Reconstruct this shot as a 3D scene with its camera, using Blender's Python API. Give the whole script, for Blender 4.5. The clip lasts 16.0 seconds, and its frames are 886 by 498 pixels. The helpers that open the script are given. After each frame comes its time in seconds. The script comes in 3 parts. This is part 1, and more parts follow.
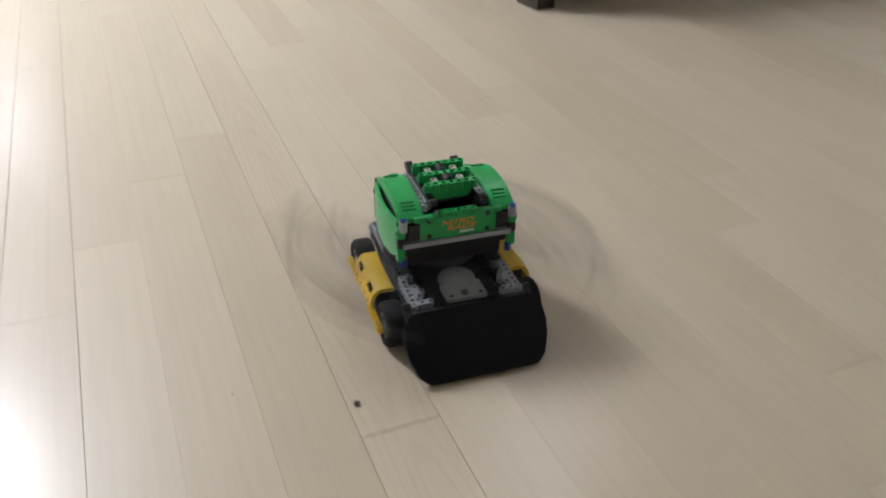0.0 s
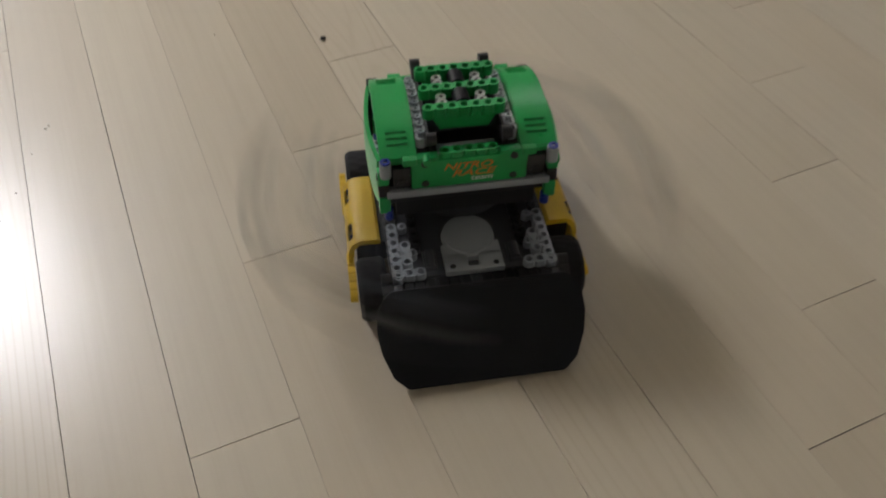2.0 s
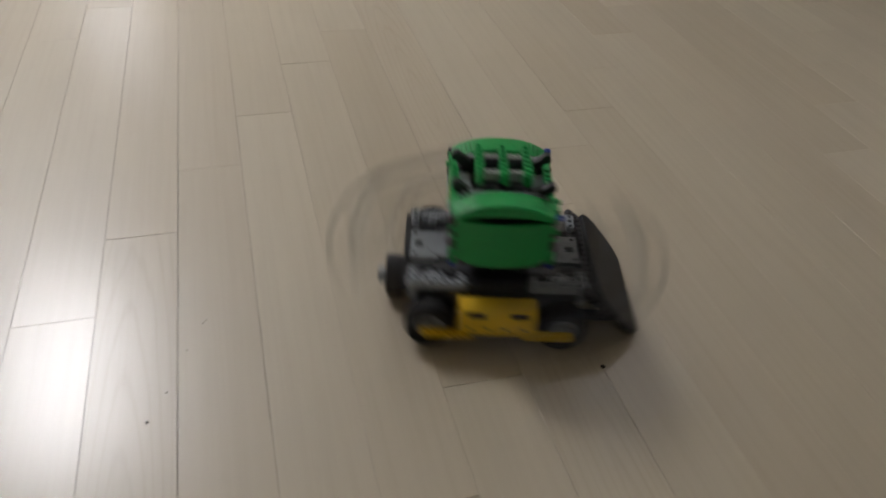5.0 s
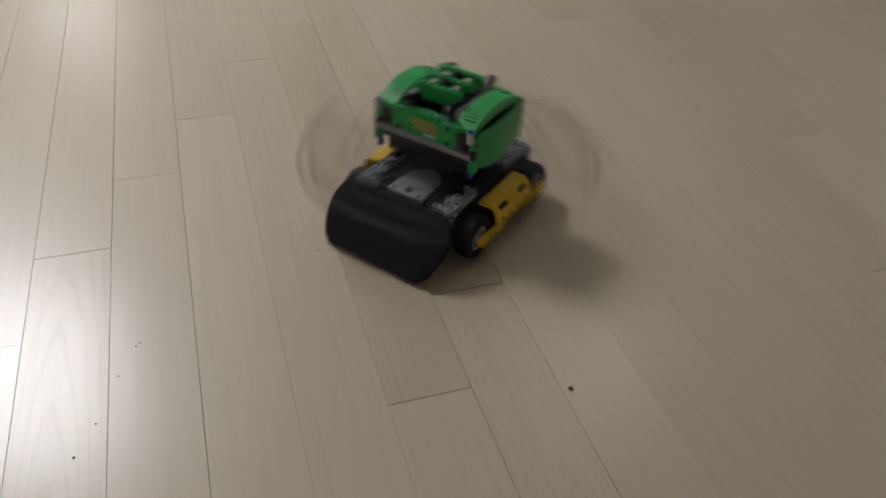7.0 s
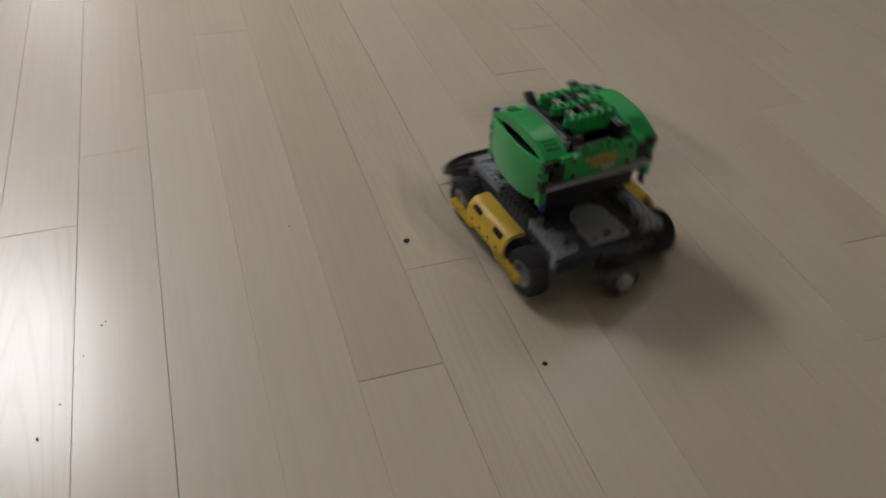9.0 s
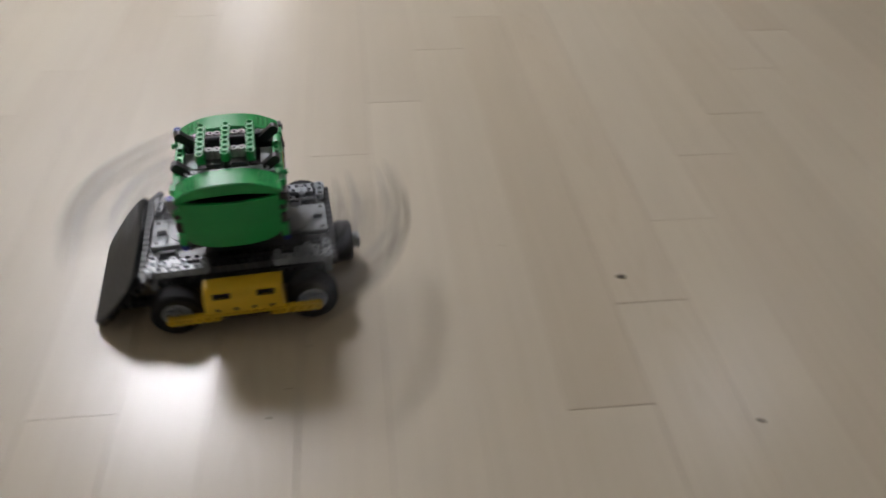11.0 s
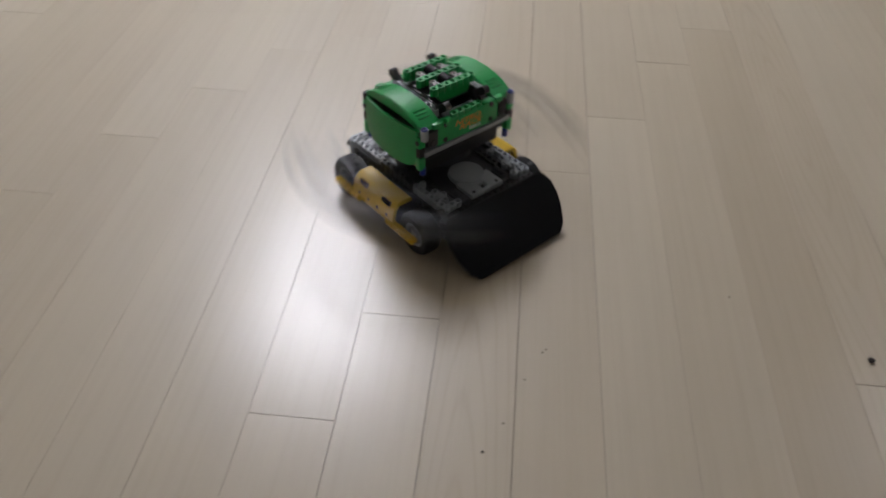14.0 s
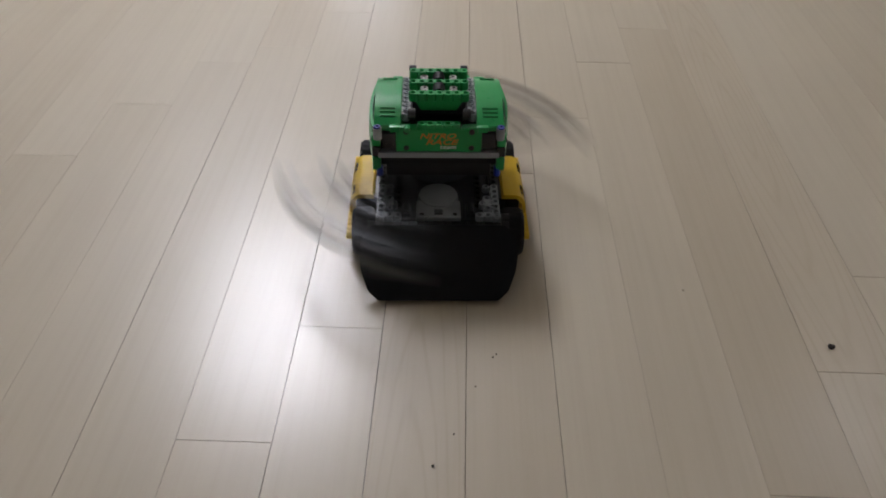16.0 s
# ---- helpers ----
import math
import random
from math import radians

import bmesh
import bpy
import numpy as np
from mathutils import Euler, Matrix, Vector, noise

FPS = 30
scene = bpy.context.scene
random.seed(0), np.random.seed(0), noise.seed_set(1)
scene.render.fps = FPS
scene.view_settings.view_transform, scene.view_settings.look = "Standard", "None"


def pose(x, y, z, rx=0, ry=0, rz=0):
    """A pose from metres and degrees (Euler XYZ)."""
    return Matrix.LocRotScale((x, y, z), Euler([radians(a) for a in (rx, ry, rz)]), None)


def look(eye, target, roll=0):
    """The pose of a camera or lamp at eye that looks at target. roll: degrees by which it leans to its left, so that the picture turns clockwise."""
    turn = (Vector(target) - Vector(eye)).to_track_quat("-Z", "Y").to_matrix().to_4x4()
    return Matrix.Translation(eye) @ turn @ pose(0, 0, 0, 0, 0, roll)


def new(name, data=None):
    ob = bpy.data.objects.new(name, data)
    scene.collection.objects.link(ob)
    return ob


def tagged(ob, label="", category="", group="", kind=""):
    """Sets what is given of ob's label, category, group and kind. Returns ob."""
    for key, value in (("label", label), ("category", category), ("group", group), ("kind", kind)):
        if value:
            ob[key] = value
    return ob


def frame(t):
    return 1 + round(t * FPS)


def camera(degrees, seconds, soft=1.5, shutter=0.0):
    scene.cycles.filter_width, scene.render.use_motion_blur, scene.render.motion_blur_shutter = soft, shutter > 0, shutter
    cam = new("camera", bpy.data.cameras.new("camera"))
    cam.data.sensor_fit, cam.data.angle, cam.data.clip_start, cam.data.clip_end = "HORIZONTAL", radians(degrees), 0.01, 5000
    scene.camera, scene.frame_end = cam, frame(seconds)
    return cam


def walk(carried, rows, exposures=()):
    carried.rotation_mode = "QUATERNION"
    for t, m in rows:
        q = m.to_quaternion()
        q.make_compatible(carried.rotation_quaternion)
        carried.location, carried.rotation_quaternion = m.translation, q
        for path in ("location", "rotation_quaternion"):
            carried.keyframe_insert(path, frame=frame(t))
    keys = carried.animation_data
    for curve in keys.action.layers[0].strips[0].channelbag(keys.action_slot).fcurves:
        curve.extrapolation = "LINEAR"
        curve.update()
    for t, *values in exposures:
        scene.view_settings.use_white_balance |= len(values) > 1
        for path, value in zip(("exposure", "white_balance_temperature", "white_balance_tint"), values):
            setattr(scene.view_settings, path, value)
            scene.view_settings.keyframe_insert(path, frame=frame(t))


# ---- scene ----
cam = camera(58.3, 16.0, soft=1.8, shutter=1.0)
PATH = [
    (0, (0.238, -0.516, 0.524), (0.911, 1.02, -0.567), 1.5),
    (0.5, (0.242, -0.533, 0.517), (0.92, 0.926, -0.671), 1.6),
    (1, (0.223, -0.56, 0.48), (0.842, 0.83, -0.818), 0.9),
    (1.2, (0.217, -0.576, 0.476), (0.811, 0.749, -0.899), 0.9),
    (1.3, (0.221, -0.601, 0.475), (0.787, 0.68, -0.953), 0.7),
    (1.5, (0.214, -0.646, 0.462), (0.732, 0.540, -1.064), -0.8),
    (2, (0.200, -0.720, 0.477), (0.750, 0.511, -1.001), 0.0),
    (2.5, (0.201, -0.732, 0.482), (0.760, 0.547, -0.951), -0.4),
    (3, (0.198, -0.73, 0.483), (0.77, 0.545, -0.947), 0.1),
    (3.5, (0.189, -0.712, 0.494), (0.802, 0.608, -0.878), 1.9),
    (4, (0.146, -0.661, 0.53), (0.684, 0.761, -0.769), 3.2),
    (4.5, (0.132, -0.634, 0.532), (0.565, 0.866, -0.717), 3.1),
    (5, (0.158, -0.617, 0.527), (0.606, 0.899, -0.697), 3.0),
    (7.5, (0.2, -0.584, 0.528), (0.697, 0.881, -0.74), 2.2),
    (8, (0.201, -0.581, 0.525), (0.69, 0.882, -0.748), 2.6),
    (8.5, (0.212, -0.586, 0.516), (0.697, 0.879, -0.756), 2.1),
    (9, (0.217, -0.585, 0.52), (0.729, 0.843, -0.783), 2.4),
    (9.5, (0.205, -0.575, 0.53), (0.744, 0.842, -0.775), 3.2),
    (10, (0.209, -0.576, 0.53), (0.705, 0.887, -0.74), 2.3),
    (12.5, (0.011, -0.55, 0.531), (-0.179, 0.964, -0.762), 0.8),
    (13, (0.016, -0.543, 0.535), (-0.151, 0.955, -0.78), 1.3),
    (13.5, (0.04, -0.532, 0.536), (-0.147, 0.975, -0.766), -0.1),
    (14, (0.05, -0.514, 0.557), (-0.088, 0.963, -0.784), 1.0),
    (14.5, (0.057, -0.532, 0.531), (-0.011, 1.006, -0.745), 1.4),
    (15, (0.07, -0.524, 0.524), (0.005, 1.02, -0.746), 0.8),
    (15.5, (0.069, -0.51, 0.52), (0.013, 1.026, -0.761), 0.6),
    (16, (0.061, -0.496, 0.513), (0.035, 1.034, -0.776), 1.1),
]
EXPOSURES = [(0, 0.6, 6300, 15), (0.5, 0.78, 6200, 14), (1, 0.2, 6400, 14), (1.5, 0.15, 6450, 14), (2, 0.27, 6600, 14), (3, 0.33, 6700, 14), (3.5, 0.36, 6700, 14), (4, -0.06, 6650, 14), (4.5, -0.62, 6620, 14), (5, -0.25, 6600, 14), (9, -0.2, 6650, 15), (10, -0.2, 6600, 16), (11.2, 0.1, 6400, 16), (12.3, 0.56, 6280, 16), (12.7, 0.49, 6280, 16), (13, 0.3, 6290, 17), (13.5, -0.1, 6300, 17), (14, -0.22, 6320, 17), (16, -0.22, 6350, 17)]
walk(cam, [(t, look(e, a, r)) for t, e, a, r in PATH], EXPOSURES)

# ---- light, exposure ----
world = bpy.data.worlds.new("world")
scene.world = world
world.use_nodes = True
world.node_tree.nodes["Background"].inputs[0].default_value = (0.9, 0.95, 1.0, 1)
world.node_tree.nodes["Background"].inputs[1].default_value = 0.02
LAMP_POWER = 43.0
LAMPS = [(-0.78, 2.26, 0.58, 1.10, 1.0), (-0.76, 6.55, 0.58, 1.10, 0.27), (1.72, 1.62, 0.40, 0.40, 0.20)]

# ---- materials ----


def shader(name, colour, rough=0.5, metal=0.0, coat=0.0):
    m = bpy.data.materials.new(name)
    m.use_nodes = True
    b = m.node_tree.nodes["Principled BSDF"]
    b.inputs["Base Color"].default_value = (*colour, 1)
    b.inputs["Roughness"].default_value = rough
    b.inputs["Metallic"].default_value = metal
    b.inputs["Coat Weight"].default_value = coat
    return m, m.node_tree.nodes, m.node_tree.links, b


def plastic(name, colour, rough=0.32, wear=0.12, bump=0.05):
    """Moulded plastic: slight blotches, fine scuffs in the gloss, a faint orange-peel relief."""
    m, n, l, b = shader(name, colour, rough)
    co = n.new("ShaderNodeTexCoord")
    big = n.new("ShaderNodeTexNoise")
    big.inputs["Scale"].default_value = 38
    fine = n.new("ShaderNodeTexNoise")
    fine.inputs["Scale"].default_value = 420
    fine.inputs["Detail"].default_value = 4
    mix = n.new("ShaderNodeMix")
    mix.data_type = "RGBA"
    mix.inputs[6].default_value = (*[c * (1 - wear) for c in colour], 1)
    mix.inputs[7].default_value = (*[min(1, c * (1 + wear)) for c in colour], 1)
    rg = n.new("ShaderNodeMapRange")
    rg.inputs["To Min"].default_value = rough - 0.1
    rg.inputs["To Max"].default_value = rough + 0.14
    bp = n.new("ShaderNodeBump")
    bp.inputs["Strength"].default_value = bump
    bp.inputs["Distance"].default_value = 0.0006
    for t in (big, fine):
        l.new(co.outputs["Object"], t.inputs["Vector"])
    l.new(big.outputs[0], mix.inputs[0])
    l.new(mix.outputs[2], b.inputs["Base Color"])
    l.new(fine.outputs[0], rg.inputs[0])
    l.new(rg.outputs[0], b.inputs["Roughness"])
    l.new(big.outputs[0], bp.inputs["Height"])
    l.new(bp.outputs[0], b.inputs["Normal"])
    return m


GREEN = plastic("green_plastic", (0.010, 0.35, 0.085), 0.3)
VENT_SHADE = plastic("shaded_green_plastic", (0.006, 0.16, 0.04), 0.5)
YELLOW = plastic("yellow_plastic", (0.80, 0.52, 0.02), 0.42)
BLACK = plastic("black_plastic", (0.018, 0.018, 0.02), 0.38)
GREY = plastic("stone_grey_plastic", (0.33, 0.36, 0.39), 0.3)
MIDGREY = plastic("mid_grey_plastic", (0.34, 0.37, 0.39), 0.32)
DARK = plastic("dark_grey_plastic", (0.05, 0.055, 0.062), 0.34)
BLUE = plastic("blue_plastic", (0.02, 0.045, 0.3), 0.28)
TAN = plastic("light_grey_plastic", (0.38, 0.39, 0.38), 0.35)
RUBBER = plastic("black_rubber", (0.010, 0.010, 0.011), 0.7)
RUBBER.node_tree.nodes["Principled BSDF"].inputs["Specular IOR Level"].default_value = 0.3
PLOUGH = plastic("black_panel_plastic", (0.006, 0.007, 0.009), 0.45, 0.08, 0.0)
PLOUGH.node_tree.nodes["Principled BSDF"].inputs["Specular IOR Level"].default_value = 0.22
STICKER = plastic("orange_print", (0.85, 0.23, 0.03), 0.35)
WHITE_PRINT = plastic("white_print", (0.75, 0.78, 0.75), 0.35)
STREAK = plastic("glint_grey_plastic", (0.13, 0.145, 0.17), 0.25)
SPECK = plastic("dark_crumb", (0.035, 0.026, 0.02), 0.8, 0.4)


def wood(name, least, most, flamed=False):
    """Pale bleached-wood laminate with a satin varnish; grain along y, its tone and place set plank by plank. least, most: how strongly the growth rings show; flamed: they close in long arches on each board."""
    m, n, l, b = shader(name, (0.6, 0.5, 0.4), 0.27)
    co = n.new("ShaderNodeNewGeometry")
    info = n.new("ShaderNodeObjectInfo")
    rnd = n.new("ShaderNodeMath")
    rnd.operation = "ADD"
    l.new(info.outputs["Random"], rnd.inputs[0])
    l.new(co.outputs["Random Per Island"], rnd.inputs[1])
    fr = n.new("ShaderNodeMath")
    fr.operation = "FRACT"
    l.new(rnd.outputs[0], fr.inputs[0])
    off = n.new("ShaderNodeCombineXYZ")
    for i, k in enumerate((17.0, 31.0, 9.0)):
        mu = n.new("ShaderNodeMath")
        mu.operation = "MULTIPLY"
        mu.inputs[1].default_value = k
        l.new(fr.outputs[0], mu.inputs[0])
        l.new(mu.outputs[0], off.inputs[i])
    add = n.new("ShaderNodeVectorMath")
    l.new(co.outputs["Position"], add.inputs[0])
    l.new(off.outputs[0], add.inputs[1])

    def stretched(sx, sy):
        mp = n.new("ShaderNodeMapping")
        mp.inputs["Scale"].default_value = (sx, sy, 1)
        l.new(add.outputs[0], mp.inputs[0])
        return mp.outputs[0]

    def noise_tex(sx, sy, scale, detail, rough=0.55, dist=0.0):
        t = n.new("ShaderNodeTexNoise")
        t.inputs["Scale"].default_value = scale
        t.inputs["Detail"].default_value = detail
        t.inputs["Roughness"].default_value = rough
        t.inputs["Distortion"].default_value = dist
        l.new(stretched(sx, sy), t.inputs["Vector"])
        return t.outputs[0]

    def ramp(src, stops):
        r = n.new("ShaderNodeValToRGB")
        e = r.color_ramp.elements
        while len(e) < len(stops):
            e.new(0.5)
        for el, (p, c) in zip(e, stops):
            el.position, el.color = p, (*c, 1)
        l.new(src, r.inputs[0])
        return r.outputs[0]

    def blend(mode, fac, a, c):
        x = n.new("ShaderNodeMix")
        x.data_type, x.blend_type = "RGBA", mode
        if isinstance(fac, float):
            x.inputs[0].default_value = fac
        else:
            l.new(fac, x.inputs[0])
        l.new(a, x.inputs[6])
        l.new(c, x.inputs[7])
        return x.outputs[2]

    tone = ramp(fr.outputs[0], [(0.0, (0.505, 0.438, 0.325)), (0.3, (0.560, 0.497, 0.378)), (0.55, (0.530, 0.460, 0.345)), (0.8, (0.570, 0.508, 0.392)), (1.0, (0.520, 0.447, 0.328))])
    cloud = ramp(noise_tex(3.0, 1.0, 2.2, 3), [(0.3, (0.95, 0.945, 0.94)), (0.75, (1.03, 1.03, 1.03))])
    fibre = ramp(noise_tex(130, 3.2, 1.0, 5, 0.62), [(0.3, (0.92, 0.905, 0.885)), (0.55, (1, 1, 1)), (0.8, (1.03, 1.03, 1.03))])
    # broad growth rings, wavy, only on some boards
    wv = n.new("ShaderNodeTexWave")
    wv.wave_profile = "SIN"
    wv.bands_direction = "X"
    wv.inputs["Scale"].default_value = 1.0
    wv.inputs["Distortion"].default_value = 13.0
    wv.inputs["Detail"].default_value = 2.0
    wv.inputs["Detail Scale"].default_value = 0.4
    wv.inputs["Detail Roughness"].default_value = 0.35
    if flamed:
        wv.wave_type, wv.rings_direction = "RINGS", "Z"
        wv.inputs["Scale"].default_value = 46.0
        wv.inputs["Distortion"].default_value = 5.0
        wv.inputs["Detail Scale"].default_value = 0.9
        own = n.new("ShaderNodeTexCoord")
        shift = n.new("ShaderNodeMapRange")
        shift.inputs["To Min"].default_value = -0.022
        shift.inputs["To Max"].default_value = 0.022
        l.new(fr.outputs[0], shift.inputs[0])
        centre = n.new("ShaderNodeMapping")
        centre.inputs["Scale"].default_value = (1, 0.075, 0)
        l.new(own.outputs["Object"], centre.inputs[0])
        l.new(shift.outputs[0], centre.inputs["Location"])
        l.new(centre.outputs[0], wv.inputs["Vector"])
    else:
        l.new(stretched(22, 1.7), wv.inputs["Vector"])
    rings = ramp(wv.outputs[1], [(0.0, (0.84, 0.805, 0.755)), (0.16, (0.95, 0.94, 0.925)), (0.42, (1, 1, 1)), (1.0, (1.01, 1.01, 1.01))])
    pick = n.new("ShaderNodeMapRange")
    pick.inputs["From Min"].default_value = 0.54
    pick.inputs["From Max"].default_value = 0.72
    pick.inputs["To Min"].default_value = least
    pick.inputs["To Max"].default_value = most
    l.new(noise_tex(4.5, 1.1, 2.3, 2), pick.inputs[0])
    c1 = blend("MULTIPLY", 1.0, tone, cloud)
    c2 = blend("MULTIPLY", 0.6, c1, fibre)
    c3 = blend("MULTIPLY", pick.outputs[0], c2, rings)
    l.new(c3, b.inputs["Base Color"])
    rg = n.new("ShaderNodeMapRange")
    rg.inputs["To Min"].default_value = 0.4
    rg.inputs["To Max"].default_value = 0.5
    gloss = n.new("ShaderNodeMapRange")
    gloss.inputs["To Min"].default_value = 0.46
    gloss.inputs["To Max"].default_value = 0.7
    again = n.new("ShaderNodeMath")
    again.operation = "MULTIPLY"
    again.inputs[1].default_value = 7.0
    l.new(fr.outputs[0], again.inputs[0])
    rest = n.new("ShaderNodeMath")
    rest.operation = "FRACT"
    l.new(again.outputs[0], rest.inputs[0])
    l.new(rest.outputs[0], gloss.inputs[0])
    l.new(gloss.outputs[0], b.inputs["Coat Weight"])
    b.inputs["Coat Roughness"].default_value = 0.245
    l.new(noise_tex(60, 6, 1.0, 4), rg.inputs[0])
    l.new(rg.outputs[0], b.inputs["Roughness"])
    bp = n.new("ShaderNodeBump")
    bp.inputs["Strength"].default_value = 0.16
    bp.inputs["Distance"].default_value = 0.0005
    l.new(noise_tex(150, 5, 1.0, 3), bp.inputs["Height"])
    l.new(bp.outputs[0], b.inputs["Normal"])
    return m


WOOD = wood("pale_wood_laminate", 0.0, 0.14)
WOOD_FLAMED = wood("flamed_wood_laminate", 0.28, 0.5, True)


def mottled(name, a, c, scale, rough, bump=0.1):
    m, n, l, b = shader(name, a, rough)
    co = n.new("ShaderNodeTexCoord")
    t = n.new("ShaderNodeTexNoise")
    t.inputs["Scale"].default_value = scale
    t.inputs["Detail"].default_value = 6
    mix = n.new("ShaderNodeMix")
    mix.data_type = "RGBA"
    mix.inputs[6].default_value, mix.inputs[7].default_value = (*a, 1), (*c, 1)
    bp = n.new("ShaderNodeBump")
    bp.inputs["Strength"].default_value = bump
    bp.inputs["Distance"].default_value = 0.002
    l.new(co.outputs["Object"], t.inputs["Vector"])
    l.new(t.outputs[0], mix.inputs[0])
    l.new(mix.outputs[2], b.inputs["Base Color"])
    l.new(t.outputs[0], bp.inputs["Height"])
    l.new(bp.outputs[0], b.inputs["Normal"])
    return m


WALLPAPER = mottled("off_white_wallpaper", (0.74, 0.73, 0.70), (0.78, 0.77, 0.745), 60, 0.85)
CEILING = mottled("white_ceiling_paper", (0.78, 0.775, 0.76), (0.81, 0.805, 0.79), 50, 0.9)
GROOVE = mottled("dark_joint", (0.20, 0.155, 0.11), (0.27, 0.205, 0.15), 90, 0.85)
DARKWOOD = mottled("dark_brown_veneer", (0.028, 0.020, 0.016), (0.045, 0.032, 0.024), 25, 0.45)


def glow(strength):
    m, _n, _l, b = shader("lamp_diffuser", (0.9, 0.9, 0.88), 0.5)
    b.inputs["Emission Color"].default_value = (0.98, 1.0, 1.035, 1)
    b.inputs["Emission Strength"].default_value = strength
    return m


# ---- mesh tools ----


def part(name, bm, material, parent=None, label="", m=None, smooth=True):
    me = bpy.data.meshes.new(name)
    bm.normal_update()
    bm.to_mesh(me)
    bm.free()
    me.materials.append(material)
    return shared(name, me, parent, label, m, smooth)


def shared(name, me, parent=None, label="", m=None, smooth=True):
    if smooth:
        me.shade_smooth()
        me.set_sharp_from_angle(angle=radians(32))
    ob = new(name, me)
    if parent is not None:
        ob.parent = parent
    if m is not None:
        ob.matrix_basis = m
    if label:
        tagged(ob, label)
    return ob


def block(bm, x, y, z, sx, sy, sz, bevel=0.0, turn=None):
    g = bmesh.ops.create_cube(bm, size=1.0)
    vs = g["verts"]
    bmesh.ops.scale(bm, vec=(sx, sy, sz), verts=vs)
    if bevel:
        es = list({e for v in vs for e in v.link_edges})
        r = bmesh.ops.bevel(bm, geom=es, offset=bevel, segments=2, profile=0.6, affect="EDGES")
        vs = list({v for f in r["faces"] for v in f.verts} | {v for v in vs if v.is_valid})
    if turn is not None:
        bmesh.ops.transform(bm, matrix=turn, verts=vs)
    bmesh.ops.translate(bm, vec=(x, y, z), verts=vs)
    return vs


AX = {"x": pose(0, 0, 0, 0, 90, 0), "y": pose(0, 0, 0, -90, 0, 0), "z": Matrix()}


def tube(bm, axis, x, y, z, r, depth, seg=20, r2=None, inner=0.0):
    """A solid round bar, or a pipe when inner is given, along an axis."""
    m = Matrix.Translation((x, y, z)) @ AX[axis]
    r2 = r if r2 is None else r2
    rings = [(r, -depth / 2), (r2, depth / 2)]
    if inner:
        rings += [(inner, depth / 2), (inner, -depth / 2)]
    loops = []
    for rad, h in rings:
        loops.append([bm.verts.new(m @ Vector((rad * math.cos(2 * math.pi * i / seg), rad * math.sin(2 * math.pi * i / seg), h))) for i in range(seg)])
    n = len(loops)
    for k in range(n if inner else n - 1):
        a, c = loops[k], loops[(k + 1) % n]
        for i in range(seg):
            j = (i + 1) % seg
            bm.faces.new((a[i], a[j], c[j], c[i]))
    if not inner:
        bm.faces.new(loops[0][::-1])
        bm.faces.new(loops[1])


def lathe(bm, axis, at, profile, seg=32):
    """Turns a closed profile of (radius, along) points round an axis."""
    m = Matrix.Translation(at) @ AX[axis]
    loops = [[bm.verts.new(m @ Vector((r * math.cos(2 * math.pi * i / seg), r * math.sin(2 * math.pi * i / seg), h))) for i in range(seg)] for r, h in profile]
    for a, c in zip(loops, loops[1:] + loops[:1]):
        for i in range(seg):
            j = (i + 1) % seg
            bm.faces.new((a[i], a[j], c[j], c[i]))


P8 = 0.008


def liftarm(bm, count, m=None, height=0.0078, wide=0.0076, hole=0.0025, seg=16):
    """A studless beam along x with round ends and through holes along z, centred."""
    m = m or Matrix()
    h, w = height / 2, wide / 2
    dirs = [2 * math.pi * (i + 0.5) / seg for i in range(seg)]
    for k in range(count):
        cx = (k - (count - 1) / 2) * P8
        outer, inner = [], []
        for a in dirs:
            c, s = math.cos(a), math.sin(a)
            if (k == 0 and c < 0) or (k == count - 1 and c > 0):
                px, py = w * c, w * s
            else:
                f = min((P8 / 2) / max(1e-6, abs(c)), w / max(1e-6, abs(s)))
                px, py = f * c, f * s
            outer.append((cx + px, py))
            inner.append((cx + hole * c, hole * s))
        vs = {}
        for key, ring in (("o", outer), ("i", inner)):
            for sgn in (-1, 1):
                vs[key, sgn] = [bm.verts.new(m @ Vector((x, y, sgn * h))) for x, y in ring]
        shut = {(k > 0, -1), (k < count - 1, 1)}
        for i in range(seg):
            j = (i + 1) % seg
            bm.faces.new((vs["o", 1][i], vs["o", 1][j], vs["i", 1][j], vs["i", 1][i]))
            bm.faces.new((vs["o", -1][j], vs["o", -1][i], vs["i", -1][i], vs["i", -1][j]))
            seam = any(on and all(abs(outer[q][0] - cx - sg * P8 / 2) < 1e-6 for q in (i, j)) for on, sg in shut)
            if not seam:
                bm.faces.new((vs["o", -1][i], vs["o", -1][j], vs["o", 1][j], vs["o", 1][i]))
            bm.faces.new((vs["i", -1][j], vs["i", -1][i], vs["i", 1][i], vs["i", 1][j]))
    bmesh.ops.remove_doubles(bm, verts=bm.verts, dist=2e-5)


def prism(bm, pts, m, depth):
    """Extrudes a closed outline (x, y) by depth along z, half to either side."""
    a = [bm.verts.new(m @ Vector((x, y, -depth / 2))) for x, y in pts]
    c = [bm.verts.new(m @ Vector((x, y, depth / 2))) for x, y in pts]
    bm.faces.new(a[::-1])
    bm.faces.new(c)
    for i in range(len(pts)):
        j = (i + 1) % len(pts)
        bm.faces.new((a[i], a[j], c[j], c[i]))


